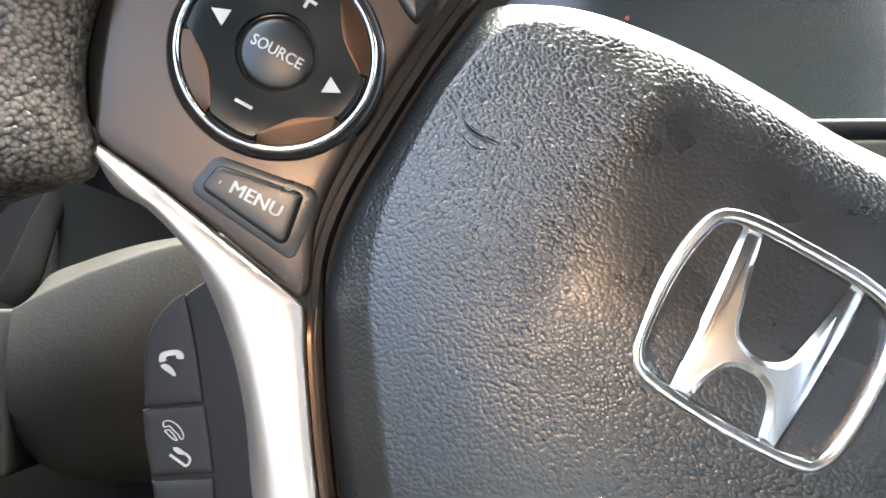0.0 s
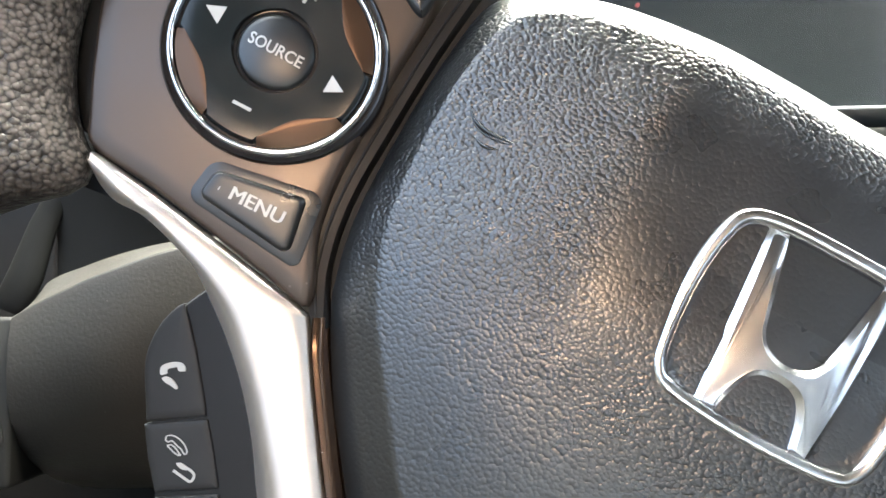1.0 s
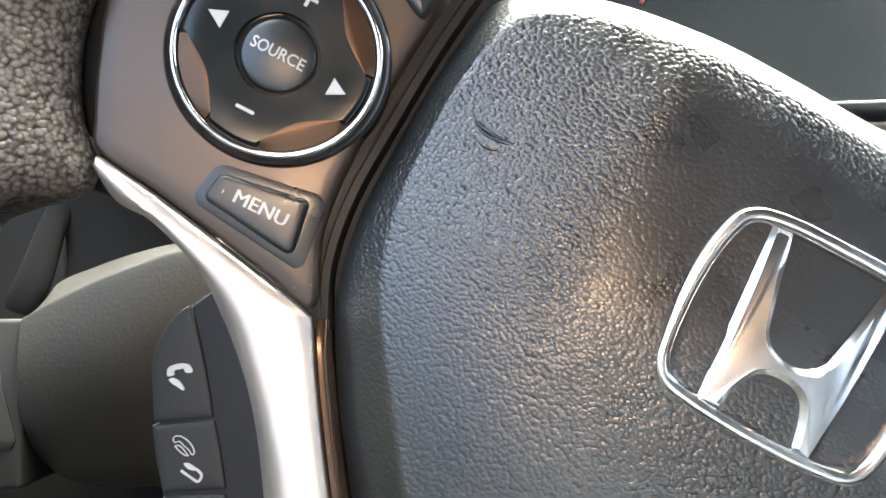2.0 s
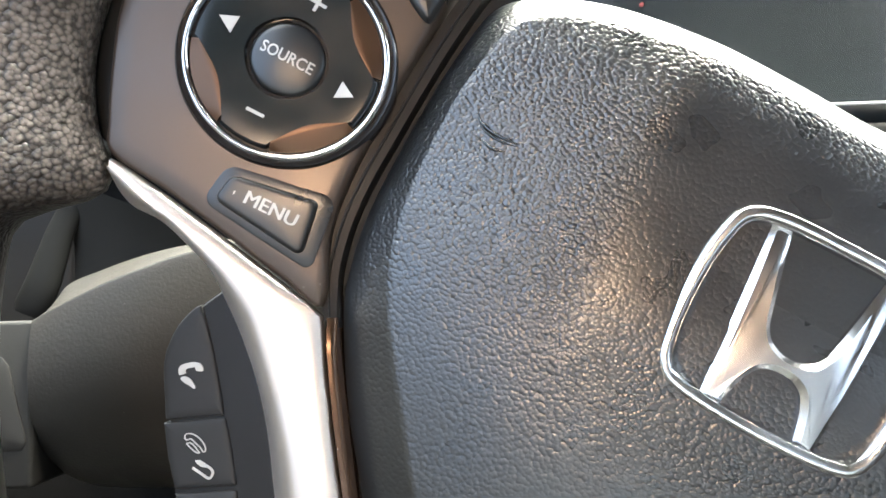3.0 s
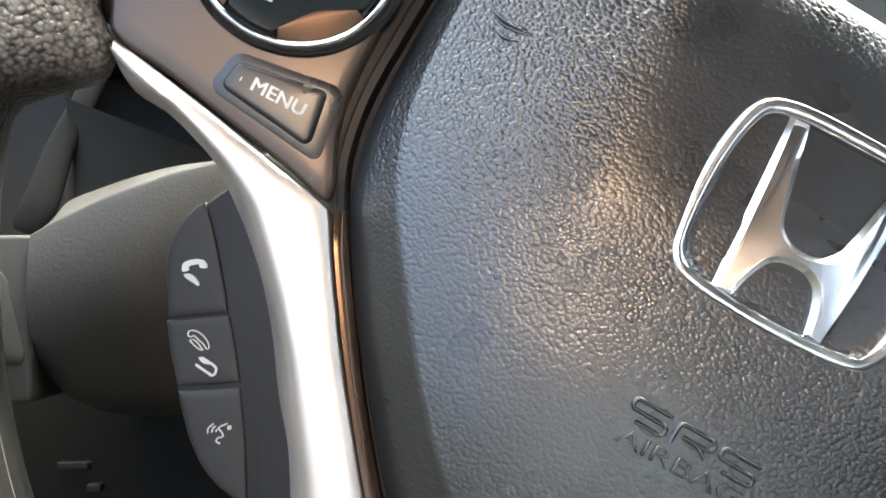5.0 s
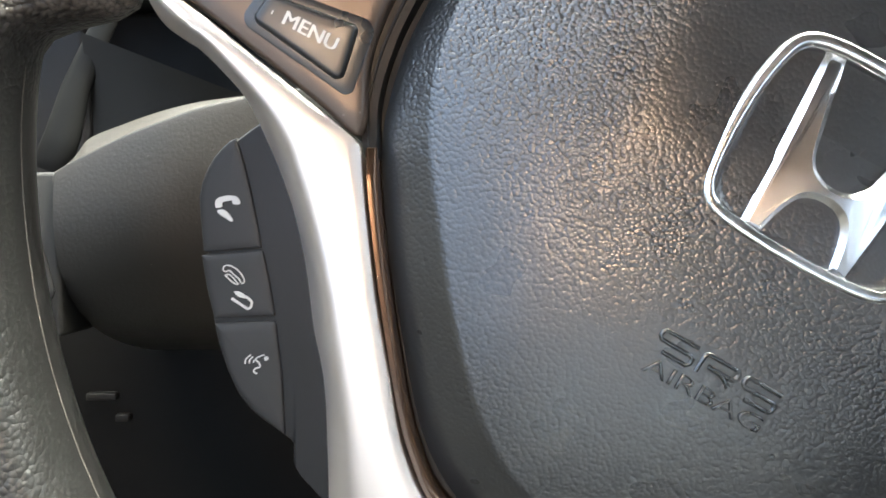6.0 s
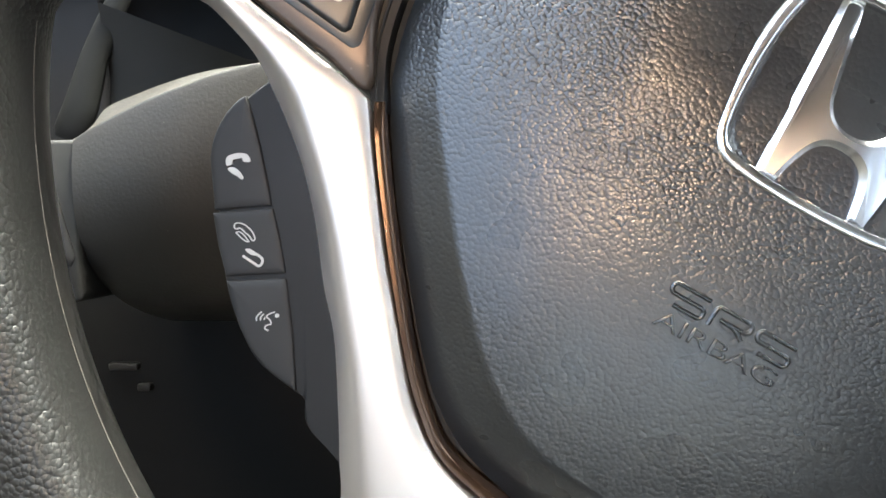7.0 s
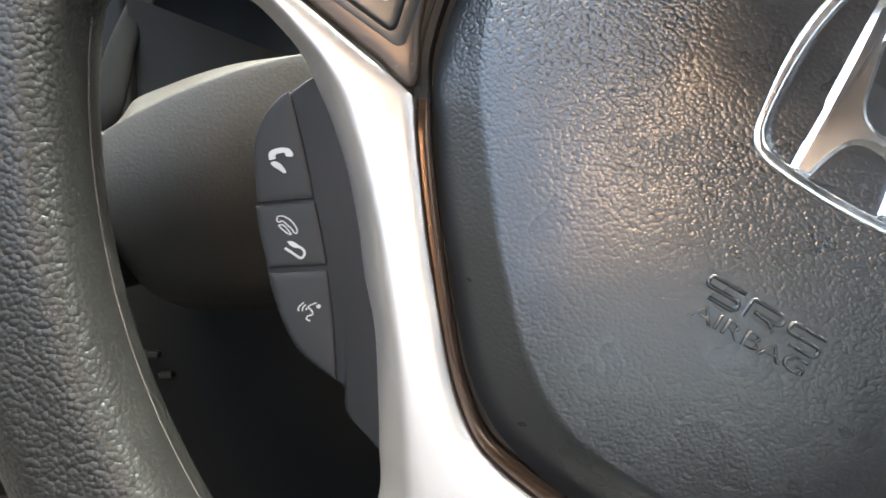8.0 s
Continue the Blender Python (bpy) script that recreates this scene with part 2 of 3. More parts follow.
def slab(outline, low, high, bevel=0.0, segments=2):
    """A flat plate with any outline between two heights; its upper edge is bevelled."""
    bm = bmesh.new()
    o = ccw(np.array(outline, float))
    base = [bm.verts.new((x * MM, y * MM, low * MM)) for x, y in o]
    face = bm.faces.new(base)
    up = bmesh.ops.extrude_face_region(bm, geom=[face])
    tops = [g for g in up["geom"] if isinstance(g, bmesh.types.BMVert)]
    bmesh.ops.translate(bm, verts=tops, vec=(0, 0, (high - low) * MM))
    if bevel:
        ring_set = set(tops)
        edges = [e for e in bm.edges if e.verts[0] in ring_set and e.verts[1] in ring_set]
        bmesh.ops.bevel(bm, geom=edges, offset=bevel * MM, segments=segments, affect="EDGES", profile=0.5)
    return bm


def box(x0, x1, y0, y1, z0, z1, bevel=0.0, scale=1.0):
    bm = bmesh.new()
    bmesh.ops.create_cube(bm, size=1)
    bmesh.ops.transform(bm, verts=bm.verts, matrix=Matrix.LocRotScale(
        Vector(((x0 + x1) / 2, (y0 + y1) / 2, (z0 + z1) / 2)) * scale, None, Vector((x1 - x0, y1 - y0, z1 - z0)) * scale))
    if bevel:
        bmesh.ops.bevel(bm, geom=bm.edges[:], offset=bevel * scale, segments=3, affect="EDGES", profile=0.5)
    return bm


def lettering(name, text, width, height, centre, n, thick, mat, parent, turn=0.0, bevel=0.0, label="", weight=0.0, gap=1.0):
    """Raised or printed letters, width by height mm, round a centre."""
    cu = bpy.data.curves.new(name, "FONT")
    cu.body, cu.size, cu.align_x, cu.align_y, cu.resolution_u = text, 1.0, "CENTER", "CENTER", 4
    cu.offset, cu.space_character = weight, gap
    temp = new(name, cu)
    me = bpy.data.meshes.new_from_object(temp.evaluated_get(bpy.context.evaluated_depsgraph_get()))
    bpy.data.objects.remove(temp)
    bm = bmesh.new()
    bm.from_mesh(me)
    bpy.data.meshes.remove(me)
    xs, ys = [v.co.x for v in bm.verts], [v.co.y for v in bm.verts]
    cx, cy = (min(xs) + max(xs)) / 2, (min(ys) + max(ys)) / 2
    sx, sy = width / (max(xs) - min(xs)), height / (max(ys) - min(ys))
    bmesh.ops.remove_doubles(bm, verts=bm.verts, dist=1e-5)
    up = bmesh.ops.extrude_face_region(bm, geom=bm.faces[:])
    tops = {g for g in up["geom"] if isinstance(g, bmesh.types.BMVert)}
    c, s = math.cos(radians(turn)), math.sin(radians(turn))
    for v in bm.verts:
        x, y = (v.co.x - cx) * sx, (v.co.y - cy) * sy
        v.co = ((centre[0] + x * c - y * s) * MM, (centre[1] + x * s + y * c) * MM, 0)
        v.co.z = ((n(v.co.x / MM, v.co.y / MM) if callable(n) else n) + (thick if v in tops else 0)) * MM
    if bevel:
        edges = [e for e in bm.edges if e.verts[0] in tops and e.verts[1] in tops and len([f for f in e.link_faces if abs(f.normal.z) < 0.5]) == 1]
        bmesh.ops.bevel(bm, geom=edges, offset=bevel * MM, segments=2, affect="EDGES", profile=0.5)
    return part(name, bm, mat, parent, label)


def rounded(corners, radii, steps=7):
    """A closed outline with straight sides and round corners."""
    c = np.array(corners, float)
    out = []
    for i, r in enumerate(radii):
        p, a, b = c[i], c[i - 1] - c[i], c[(i + 1) % len(c)] - c[i]
        a, b = a / np.linalg.norm(a), b / np.linalg.norm(b)
        half = math.acos(float(a @ b)) / 2
        reach = r / math.tan(half)
        mid = (a + b) / np.linalg.norm(a + b) * r / math.sin(half)
        for k in range(steps + 1):
            f = k / steps
            q = p + a * reach * (1 - f) + b * reach * f - (p + mid)
            out.append(p + mid + q / np.linalg.norm(q) * r)
    return np.array(out)


def smooth_step(a, b, x):
    t = min(max((x - a) / (b - a), 0.0), 1.0)
    return t * t * (3 - 2 * t)


def mirrored(half):
    """A closed outline from its left half, which runs from the top middle to the bottom middle."""
    return np.array(half + [(-x, y) for x, y in half[-2:0:-1]], float)


# ---- steering wheel ----
wheel = new("steering_wheel")
wheel.matrix_basis = WHEEL
tagged(wheel, "black leather steering wheel with silver spokes, turned slightly", "steering wheel")

# rim: a leather tube that swells where the spokes join it
RIM_R, RIM_N = 181.0, 8.0
swell_line = even(spline([(150, 0), (160, 0), (164, 5), (170, 4.5), (176, 4), (182, 4.2), (187.5, 7.4), (192, 12.4), (195, 17.5), (197.4, 16.5), (199, 9), (200.5, 2), (203, 0), (215, 0)], 8), 200)
SWELL_A, SWELL_D = swell_line[:, 0], swell_line[:, 1]


def rim_point(angle, phi, grow=0.0):
    a = math.degrees(angle) % 360
    a = a if 90 < a < 270 else (540 - a) % 360
    swell = np.interp(a, SWELL_A, SWELL_D)
    c, s = math.cos(phi), math.sin(phi)
    if c > 0 and s > 0:
        # full, squared shoulder on the inner face
        p = 5.5 - 3.6 * min(swell / 6, 1.0)
        fit = (c ** p + s ** p) ** (-1 / p)
        c, s = c * fit, s * fit
    elif c > 0:
        p = 2.0
        fit = (c ** p + (-s) ** p) ** (-1 / p)
        c, s = c * fit, s * fit
    inner = max(c, 0.0)
    r = RIM_R - (16.8 + grow) * c - swell * inner ** 1.5
    n = RIM_N + (16.0 + grow) * s - 0.30 * swell * inner
    return (r * math.cos(angle), r * math.sin(angle), n)


rim_rows = [[rim_point(2 * math.pi * i / 300, 2 * math.pi * j / 96) for j in range(96)] for i in range(300)]
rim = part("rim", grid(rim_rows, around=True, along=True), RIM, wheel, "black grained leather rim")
seam = [rim_point(radians(a), radians(0), 0.0) for a in range(203, 338, 2)]
part("rim_seam", tube(seam, 0.10, 6), STITCH, rim, "thin pale parting seam")

# centre cover
PAD_HALF = [(0, 54.5), (-20, 55.5), (-42, 55.5), (-66, 52), (-82, 45), (-89, 36), (-91.4, 19), (-91.9, 2), (-91.2, -19), (-88.4, -33),
            (-84.6, -42.5), (-74, -59), (-64.4, -71), (-52, -86), (-42.5, -95.4), (-31, -102.3), (-15, -106.5), (0, -107.5)]
FACE_HALF = [(0, 43), (-20, 44), (-40, 44), (-62, 41.5), (-76, 37), (-82, 31), (-84.8, 17), (-85.2, 4), (-84.4, -10), (-81.6, -23),
             (-76.2, -35), (-69.3, -44.6), (-60, -56.5), (-52.5, -66), (-41, -78), (-30.7, -86.2), (-18, -92), (0, -93.5)]
PAD_MID = np.array((0.0, -20.0))


def polar(half, count):
    c = spline(mirrored(half), 12, True) - PAD_MID
    a = np.arctan2(c[:, 1], c[:, 0])
    order = np.argsort(a)
    want = np.linspace(-math.pi, math.pi, count, endpoint=False)
    r = np.interp(want, a[order], np.hypot(c[:, 0], c[:, 1])[order], period=2 * math.pi)
    return np.stack([np.cos(want) * r, np.sin(want) * r], 1) + PAD_MID


def cover_height(u, v):
    """The middle lies a little hollow; at a crease, crisp above and soft below, the wings begin to slope away."""
    lower = smooth_step(18, -12, v)
    crease = abs(u) - 47.3 - 4.0 * lower + 0.0032 * max(v + 3, 0) ** 2 + 11 * smooth_step(-10, -60, v)
    soft = 0.8 + 11.0 * smooth_step(24, -40, v)
    fall = math.log1p(math.exp(crease / soft)) * soft if crease / soft < 30 else crease
    n = 2.2 - (0.15 + 0.06 * lower) * fall - 3.0 * max(v / 46, 0) ** 8 - 5.5 * (min(v + 6, 0) / 85) ** 2
    n += 0.3 * smooth_step(38, 52, abs(u)) * (max(v + 6, 0) / 50) ** 2
    inner = math.log1p(math.exp(-crease / soft)) * soft if crease / soft > -30 else -crease
    hollow = 2.0 * math.tanh(inner / 19) * smooth_step(-14, 26, v)
    recess = smooth_step(1.0, 0.92, ((u / 23.6) ** 4 + (v / 20.6) ** 4) ** 0.25)
    return n - hollow - 1.2 * recess


edge, face = polar(PAD_HALF, 320), polar(FACE_HALF, 320)
cover_rows = []
for k in range(1, 81):
    f = k / 80
    cover_rows.append([(*(PAD_MID + (p - PAD_MID) * f), cover_height(*(PAD_MID + (p - PAD_MID) * f))) for p in face])
for k in range(1, 13):
    f = k / 12
    row = []
    for p, q in zip(face, edge):
        top = smooth_step(34, 48, q[1])
        foot = -11.5 - 4.5 * top
        bend = 1.0 + 0.35 * top
        n0 = cover_height(*p)
        row.append((*(p + (q - p) * f), n0 + (foot - n0) * f ** bend))
    cover_rows.append(row)
cover_rows.append([(x, y, n - 12) for x, y, n in cover_rows[-1]])
cover = part("airbag_cover", grid(cover_rows[::-1], around=True, cap=(*PAD_MID, cover_height(*PAD_MID))), PAD, wheel, "black grained leather-look airbag cover")

LETTER_S = [(8, 0), (0.6, 0), (0, -0.6), (0, -1.6), (0.6, -2.2), (7.4, -2.2), (8, -2.8), (8, -3.8), (7.4, -4.4), (0, -4.4)]
LETTER_R = [(0, -4.4), (0, -0.6), (0.6, 0), (7.4, 0), (8, -0.6), (8, -1.7), (7.4, -2.3), (1.6, -2.3), (4.6, -2.5), (5.6, -2.9), (8, -4.4)]
for letter, left in ((LETTER_S, -13.8), (LETTER_R, -4.0), (LETTER_S, 5.6)):
    ridge = []
    for (ax, ay), (bx, by) in zip(letter, letter[1:]):
        for k in range(4):
            x, y = left + ax + (bx - ax) * k / 4, -45.6 + ay + (by - ay) * k / 4
            ridge.append((x, y, cover_height(x, y) - 0.12))
    part("raised_letter", tube(ridge, 0.55, 10, 0.9), SMOOTH, cover, "raised moulded letter")
lettering("raised_lettering", "AIRBAG", 27.0, 3.6, (-0.2, -53.4), lambda x, y: cover_height(x, y) - 0.2, 0.75, SMOOTH, cover, 1.0, 0.14, "raised moulded lettering", -0.004, 0.95)

for path, r in (([(-79.4, 11.2), (-77.8, 9.5), (-74.7, 8.6), (-71.5, 8.4), (-67.9, 8.6)], 0.5), ([(-78.6, 10.0), (-76.9, 8.5), (-74.2, 7.7), (-71.2, 7.6), (-68.4, 8.0)], 0.35),
                ([(-75.9, 6.2), (-73.8, 5.5), (-72.0, 5.5), (-70.2, 6.0)], 0.5)):
    ridge = [(x, y, cover_height(x, y) + 0.0) for x, y in spline(path, 5)]
    part("wrinkle", tube(ridge, [r * math.sin(math.pi * (i + 0.6) / (len(ridge) + 0.2)) for i in range(len(ridge))], 8), SMOOTH, cover, "small raised wrinkle")

# emblem: chrome frame and a flared bar mark, set into the cover
frame_line = even(spline([(-13, 20.2), (0, 20.6), (13, 20.2), (20.0, 18.0), (22.8, 12), (23.9, 2), (23.3, -10), (21.2, -17), (16, -19.8), (0, -20.8),
                          (-16, -19.8), (-21.0, -17), (-22.9, -10), (-23.5, 2), (-22.4, 12), (-19.8, 18.0)], 10, True), 200, True)
frame_line = ccw(frame_line)
base = cushion(frame_line, [(0, -6), (0, 0.4)], 0.0, 10)
for v in base.verts:
    if v.co.z > -0.001:
        v.co.z = (0.55 - 0.6 * smooth_step(-20, 20, v.co.y / MM)) * MM
emblem = part("emblem", base, BASE, wheel, "chrome emblem on a black base")
frame_rows = []
for d, n in [(-1.8, -3.0)] + [(-1.8 * math.cos(math.pi * k / 12), 0.5 + 1.85 * math.sin(math.pi * k / 12) ** 0.8) for k in range(13)] + [(1.8, -3.0)]:
    frame_rows.append([(*p, n) for p in inset(frame_line, d)])
part("emblem_frame", grid(frame_rows, around=True), BADGE, emblem, "polished chrome frame")
UPPER_NOTCH = [(-10.6, 19.4), (-8.6, 9.5), (-6.9, 1.6), (-6.1, -1.0), (-4.5, -3.2), (-2.2, -4.3), (0, -4.6)]
LOWER_NOTCH = [(8.0, -19.3), (6.9, -14.5), (5.7, -11.2), (4.4, -9.4), (2.4, -8.3), (0, -8.0)]
upper_notch = [tuple(p) for p in spline(UPPER_NOTCH + [(-x, y) for x, y in UPPER_NOTCH[-2::-1]], 4)]
lower_notch = [tuple(p) for p in spline(LOWER_NOTCH + [(-x, y) for x, y in LOWER_NOTCH[-2::-1]], 4)]
mark = [(-14.6, 19.0)] + upper_notch + [(14.6, 19.0), (12.3, -18.8)] + lower_notch + [(-12.3, -18.8)]
mark = ccw(np.array(mark))
bar = grid([[(*p, n) for p in inset(mark, d)] for d, n in ((0, -2.5), (0, 1.75), (1.15, 2.9))], around=True)
bar.verts.ensure_lookup_table()
for tri in tessellate_polygon([[Vector((x, y, 0)) for x, y in inset(mark, 1.15)]]):
    bar.faces.new([bar.verts[2 * len(mark) + k] for k in tri])
flat_top = [e for e in bar.edges if min(v.co.z for v in e.verts) > 2.8 * MM]
bmesh.ops.subdivide_edges(bar, edges=flat_top, cuts=2)
for v in bar.verts:
    v.co.z -= max(v.co.z, 0) / (2.9 * MM) * 3.4 * (v.co.x ** 2 + (v.co.y + 0.006) ** 2)
part("bar_mark", bar, BADGE, emblem, "chrome flared bar mark", crease=30)

# left and right spokes
RIGHT_EDGE = [(-142.0, -35.9), (-128.9, -37.4), (-114.3, -39.6), (-99.8, -42.0), (-89.6, -43.9), (-87.4, -45.4), (-82.7, -52.5), (-75.4, -62.6), (-67.8, -72.8), (-59.5, -82.8),
              (-48.6, -95.7), (-39.1, -103.7), (-29.7, -107.6), (-16.0, -109.8), (0, -110.6)]
CREST = [(-141.0, -38.0), (-133.1, -40.6), (-124.7, -42.0), (-116.0, -44.6), (-109.3, -47.2), (-102.3, -51.2), (-96.5, -56.3), (-88.5, -64.5), (-79.6, -74.7), (-71.5, -85.0),
         (-63.3, -95.5), (-55.8, -105.9), (-48.8, -116.4), (-42.0, -130), (-39.0, -160)]


def spoke_rise(u):
    """The spoke climbs from the hub towards the rim."""
    return 0.17 * max(abs(u) - 88, 0)


def spoke_trim(sign):
    a, b = spline(RIGHT_EDGE, 10), spline(CREST, 10)
    rows = []
    for p, q in zip(a, b):
        d = (q - p) / np.linalg.norm(q - p)
        w = np.linalg.norm(q - p)
        t = min(1.0, w / 8)
        row = [(*(p + d * 0.15), -10.0), (*p, -5.7), (*(p + d * min(0.4, w / 5)), -5.2)]
        row += [(*(p + d * w * f), -5.1 + 1.0 * t * math.sin(math.pi * f * 0.6)) for f in (0.2, 0.4, 0.6, 0.8)]
        k = min(1.0, w / 9)
        low = smooth_step(-60, -105, q[1])
        row += [(*(q + d * e * (1 + 0.12 * low) * k), -4.15 + (n + 4.15) * k) for e, n in ((-1.6, -4.15), (-0.6, -4.4), (0.3, -4.95), (1.3, -5.9), (2.8, -7.9), (4.5, -10.6), (5.9, -13.2), (6.6, -14.8), (6.8, -19.0))]
        rows.append([(sign * x, y, n + spoke_rise(x)) for x, y, n in row])
    return grid(rows)


def panel_lean(bm):
    """Tips a part of the control panel: higher at the rim, lower at the hub."""
    for v in bm.verts:
        v.co.z += 0.17 * (abs(v.co.x) - 0.1213)
    return bm


for sign in (1, -1):
    part("spoke_trim", spoke_trim(sign), SILVER, wheel, "satin silver painted spoke trim")


BEZEL_LINE = spline([(-92.0, 46), (-93.5, 34), (-94.6, 20), (-95.0, 2), (-94.8, -18), (-91.8, -33), (-86.4, -43.6), (-79.6, -54.3), (-66.8, -71.6), (-53, -88.6), (-44, -97.8), (-34, -104.6), (-17, -107.8), (0, -108.6)], 10)


def spoke_bezel(sign, lower):
    """Glossy strip between cover and spoke."""
    line = BEZEL_LINE
    rows = []
    for i, p in enumerate(line):
        if (p[1] > -43.0) if lower else (p[1] < -46.5):
            continue
        t = line[min(i + 1, len(line) - 1)] - line[max(i - 1, 0)]
        t /= np.linalg.norm(t)
        o = np.array((-t[1], t[0]))
        wide, low = 1.0, 2.4 * smooth_step(-50, -36, p[1])
        section = ((wide + 0.9, -16), (wide + 0.5, -7.4), (wide, -6.54), (0.0, -6.34), (-wide + 0.3, -6.24), (-wide, -6.54), (-wide - 0.4, -7.8), (-wide - 0.6, -18))
        if not lower:
            # broad flat strip with a fine ridge along it
            f = 0.35 + 0.65 * smooth_step(-47, -34, p[1])
            section = ((2.2, -16), (1.6, -8.0), (1.2, -7.0), (-0.5 * f, -6.7), (-0.7 * f, -6.35), (-1.0 * f, -6.35), (-1.2 * f, -6.7), (-3.3 * f, -6.5), (-3.6 * f, -12))
        rows.append([(sign * (p + o * d)[0], (p + o * d)[1], n - low) for d, n in section])
    return grid(rows)


def gap_strip(sign):
    """Black strip added to close the gap between cover and bezel and keep it dark."""
    rows = []
    for i, p in enumerate(BEZEL_LINE):
        t = BEZEL_LINE[min(i + 1, len(BEZEL_LINE) - 1)] - BEZEL_LINE[max(i - 1, 0)]
        o = np.array((-t[1], t[0])) / np.linalg.norm(t)
        rows.append([(sign * (p + o * d)[0], (p + o * d)[1], n) for d, n in ((0.6, -13.0), (3.0, -13.3), (7.0, -14.5))])
    return grid(rows)


for sign in (1, -1):
    part("gap_strip", gap_strip(sign), POD, wheel, "black strip added to darken the gap beside the cover")
    part("spoke_bezel", spoke_bezel(sign, True), BRONZE, wheel, "gloss dark bronze bezel strip")
    part("panel_bezel", spoke_bezel(sign, False), SATIN, wheel, "gloss black bezel strip")

PANEL_LINE = [(-143.4, -35.2), (-147.2, -29.7), (-152.4, -18.7), (-157.4, -4.6), (-158.2, 13.7), (-153.1, 28.1), (-139.8, 35.5), (-117.3, 40.2), (-100.3, 43.5), (-99.4, 40.8),
              (-98.2, 24.6), (-98.2, 4.0), (-97.6, -14.9), (-95.2, -28.1), (-89.2, -42.4), (-100.3, -41.1), (-115.4, -38.7), (-130.4, -36.5)]
for sign in (1, -1):
    line = even(spline([(sign * x, y) for x, y in PANEL_LINE], 10, True), 160, True)
    part("button_panel", panel_lean(cushion(line, [(0, -14), (0, -2.0), (0.4, -1.2), (1.2, -0.9)], 0.3, 10)), PANEL, wheel, "dark satin bronze-black control panel")

    # black plate added where the gap between rim and panel lies in shade
    filler_line = [(x - 6 * sign, 0.94 * y) for x, y in line]
    part("rim_gap_filler", panel_lean(cushion(filler_line, [(0, -18), (0, -5.0), (0.6, -4.4)], 0.0)), POD, wheel, "black filler added for the shaded gap beside the rim")

# round control with rocker ring and middle button
DIAL_C = np.array((-121.0, 1.1))


def circle(r, count=64, c=DIAL_C):
    return [(c[0] + r * math.cos(2 * math.pi * k / count), c[1] + r * math.sin(2 * math.pi * k / count)) for k in range(count)]


dial = part("control_dial", panel_lean(cushion(circle(23.7, 96), [(0, -4), (0, -0.6), (0.5, -0.1), (1.6, -0.3)], 0.0)), GLOSS, wheel, "round black audio control")
part("dial_ring", panel_lean(ring(20.6, 22.0, 0.1, 0.75, centre=DIAL_C)), CHROME, dial, "chrome ring")


def rocker_edge(a):
    """Where the flat face ends: far out at the four lips, nearer the middle between them."""
    off = abs((math.degrees(a) + 45) % 90 - 45)
    return 19.3 if off < 17.5 else 15.0 + 3.6 * ((45 - off) / 27.5) ** 2


def rocker():
    """Dished four-way face with a lip at each quarter."""
    turns = [2 * math.pi * j / 160 for j in range(160)]
    at = lambda r, a, n: (DIAL_C[0] + r * math.cos(a), DIAL_C[1] + r * math.sin(a), n)
    rows = [[at(20.3, a, -2) for a in turns], [at(20.3, a, -0.7) for a in turns], [at(min(rocker_edge(a) + 0.5, 20.2), a, 0.3 if rocker_edge(a) > 19 else -0.6) for a in turns]]
    for k in range(20):
        f = 1 - k / 20
        rows.append([at(8.5 + (rocker_edge(a) - 8.5) * f, a, 1.0 - 0.3 * smooth_step(19.0, 8.0, 8.5 + (rocker_edge(a) - 8.5) * f)) for a in turns])
    rows.append([at(8.5, a, -2) for a in turns])
    return grid(rows, around=True)


def rocker_bevel(quarter):
    """Sloping bevel between two lips; its bronze tint stands in for warm reflections."""
    rows = []
    for k in range(25):
        a = radians(90 * quarter + 18.0 + 54 * k / 24)
        e = rocker_edge(a)
        rows.append([(DIAL_C[0] + r * math.cos(a), DIAL_C[1] + r * math.sin(a), n) for r, n in [(e - 0.1, 0.9)] + [(e + (20.3 - e) * f, 0.98 - 0.85 * f ** 1.4) for f in (0.06, 0.25, 0.5, 0.75, 1.0)] + [(20.3, -1.5)]])
    return grid(rows)


def dial_height(x, y):
    r = math.hypot(x - DIAL_C[0], y - DIAL_C[1])
    return 0.25 + 0.8 * (1 - (r / 7.2) ** 2) if r < 8 else 1.0 - 0.3 * smooth_step(19.0, 8.0, r)


part("rocker", panel_lean(rocker()), DIAL, dial, "four-way black rocker")
for quarter in range(4):
    part("rocker_bevel", panel_lean(rocker_bevel(quarter)), BEVEL_TINT, dial, "glossy bevel, warm reflection painted in as bronze")
part("source_button", panel_lean(cushion(circle(8.3), [(0, -2), (0, -0.7), (0.4, -0.1), (1.0, 0.25)], 0.8, 8)), BUTTON, dial, "domed black push button")


def on_dial(x, y):
    return dial_height(x, y) + 0.17 * (abs(x) - 121.3)


def dial_mark(name, poly, label):
    """A printed mark that lies on the rocker."""
    bm = slab([(DIAL_C[0] + x, DIAL_C[1] + y) for x, y in poly], 0, 0.12)
    bmesh.ops.triangulate(bm, faces=bm.faces)
    bmesh.ops.subdivide_edges(bm, edges=bm.edges, cuts=3, use_grid_fill=True)
    for v in bm.verts:
        v.co.z += on_dial(v.co.x / MM, v.co.y / MM) * MM
    return part(name, bm, WHITE, dial, label)


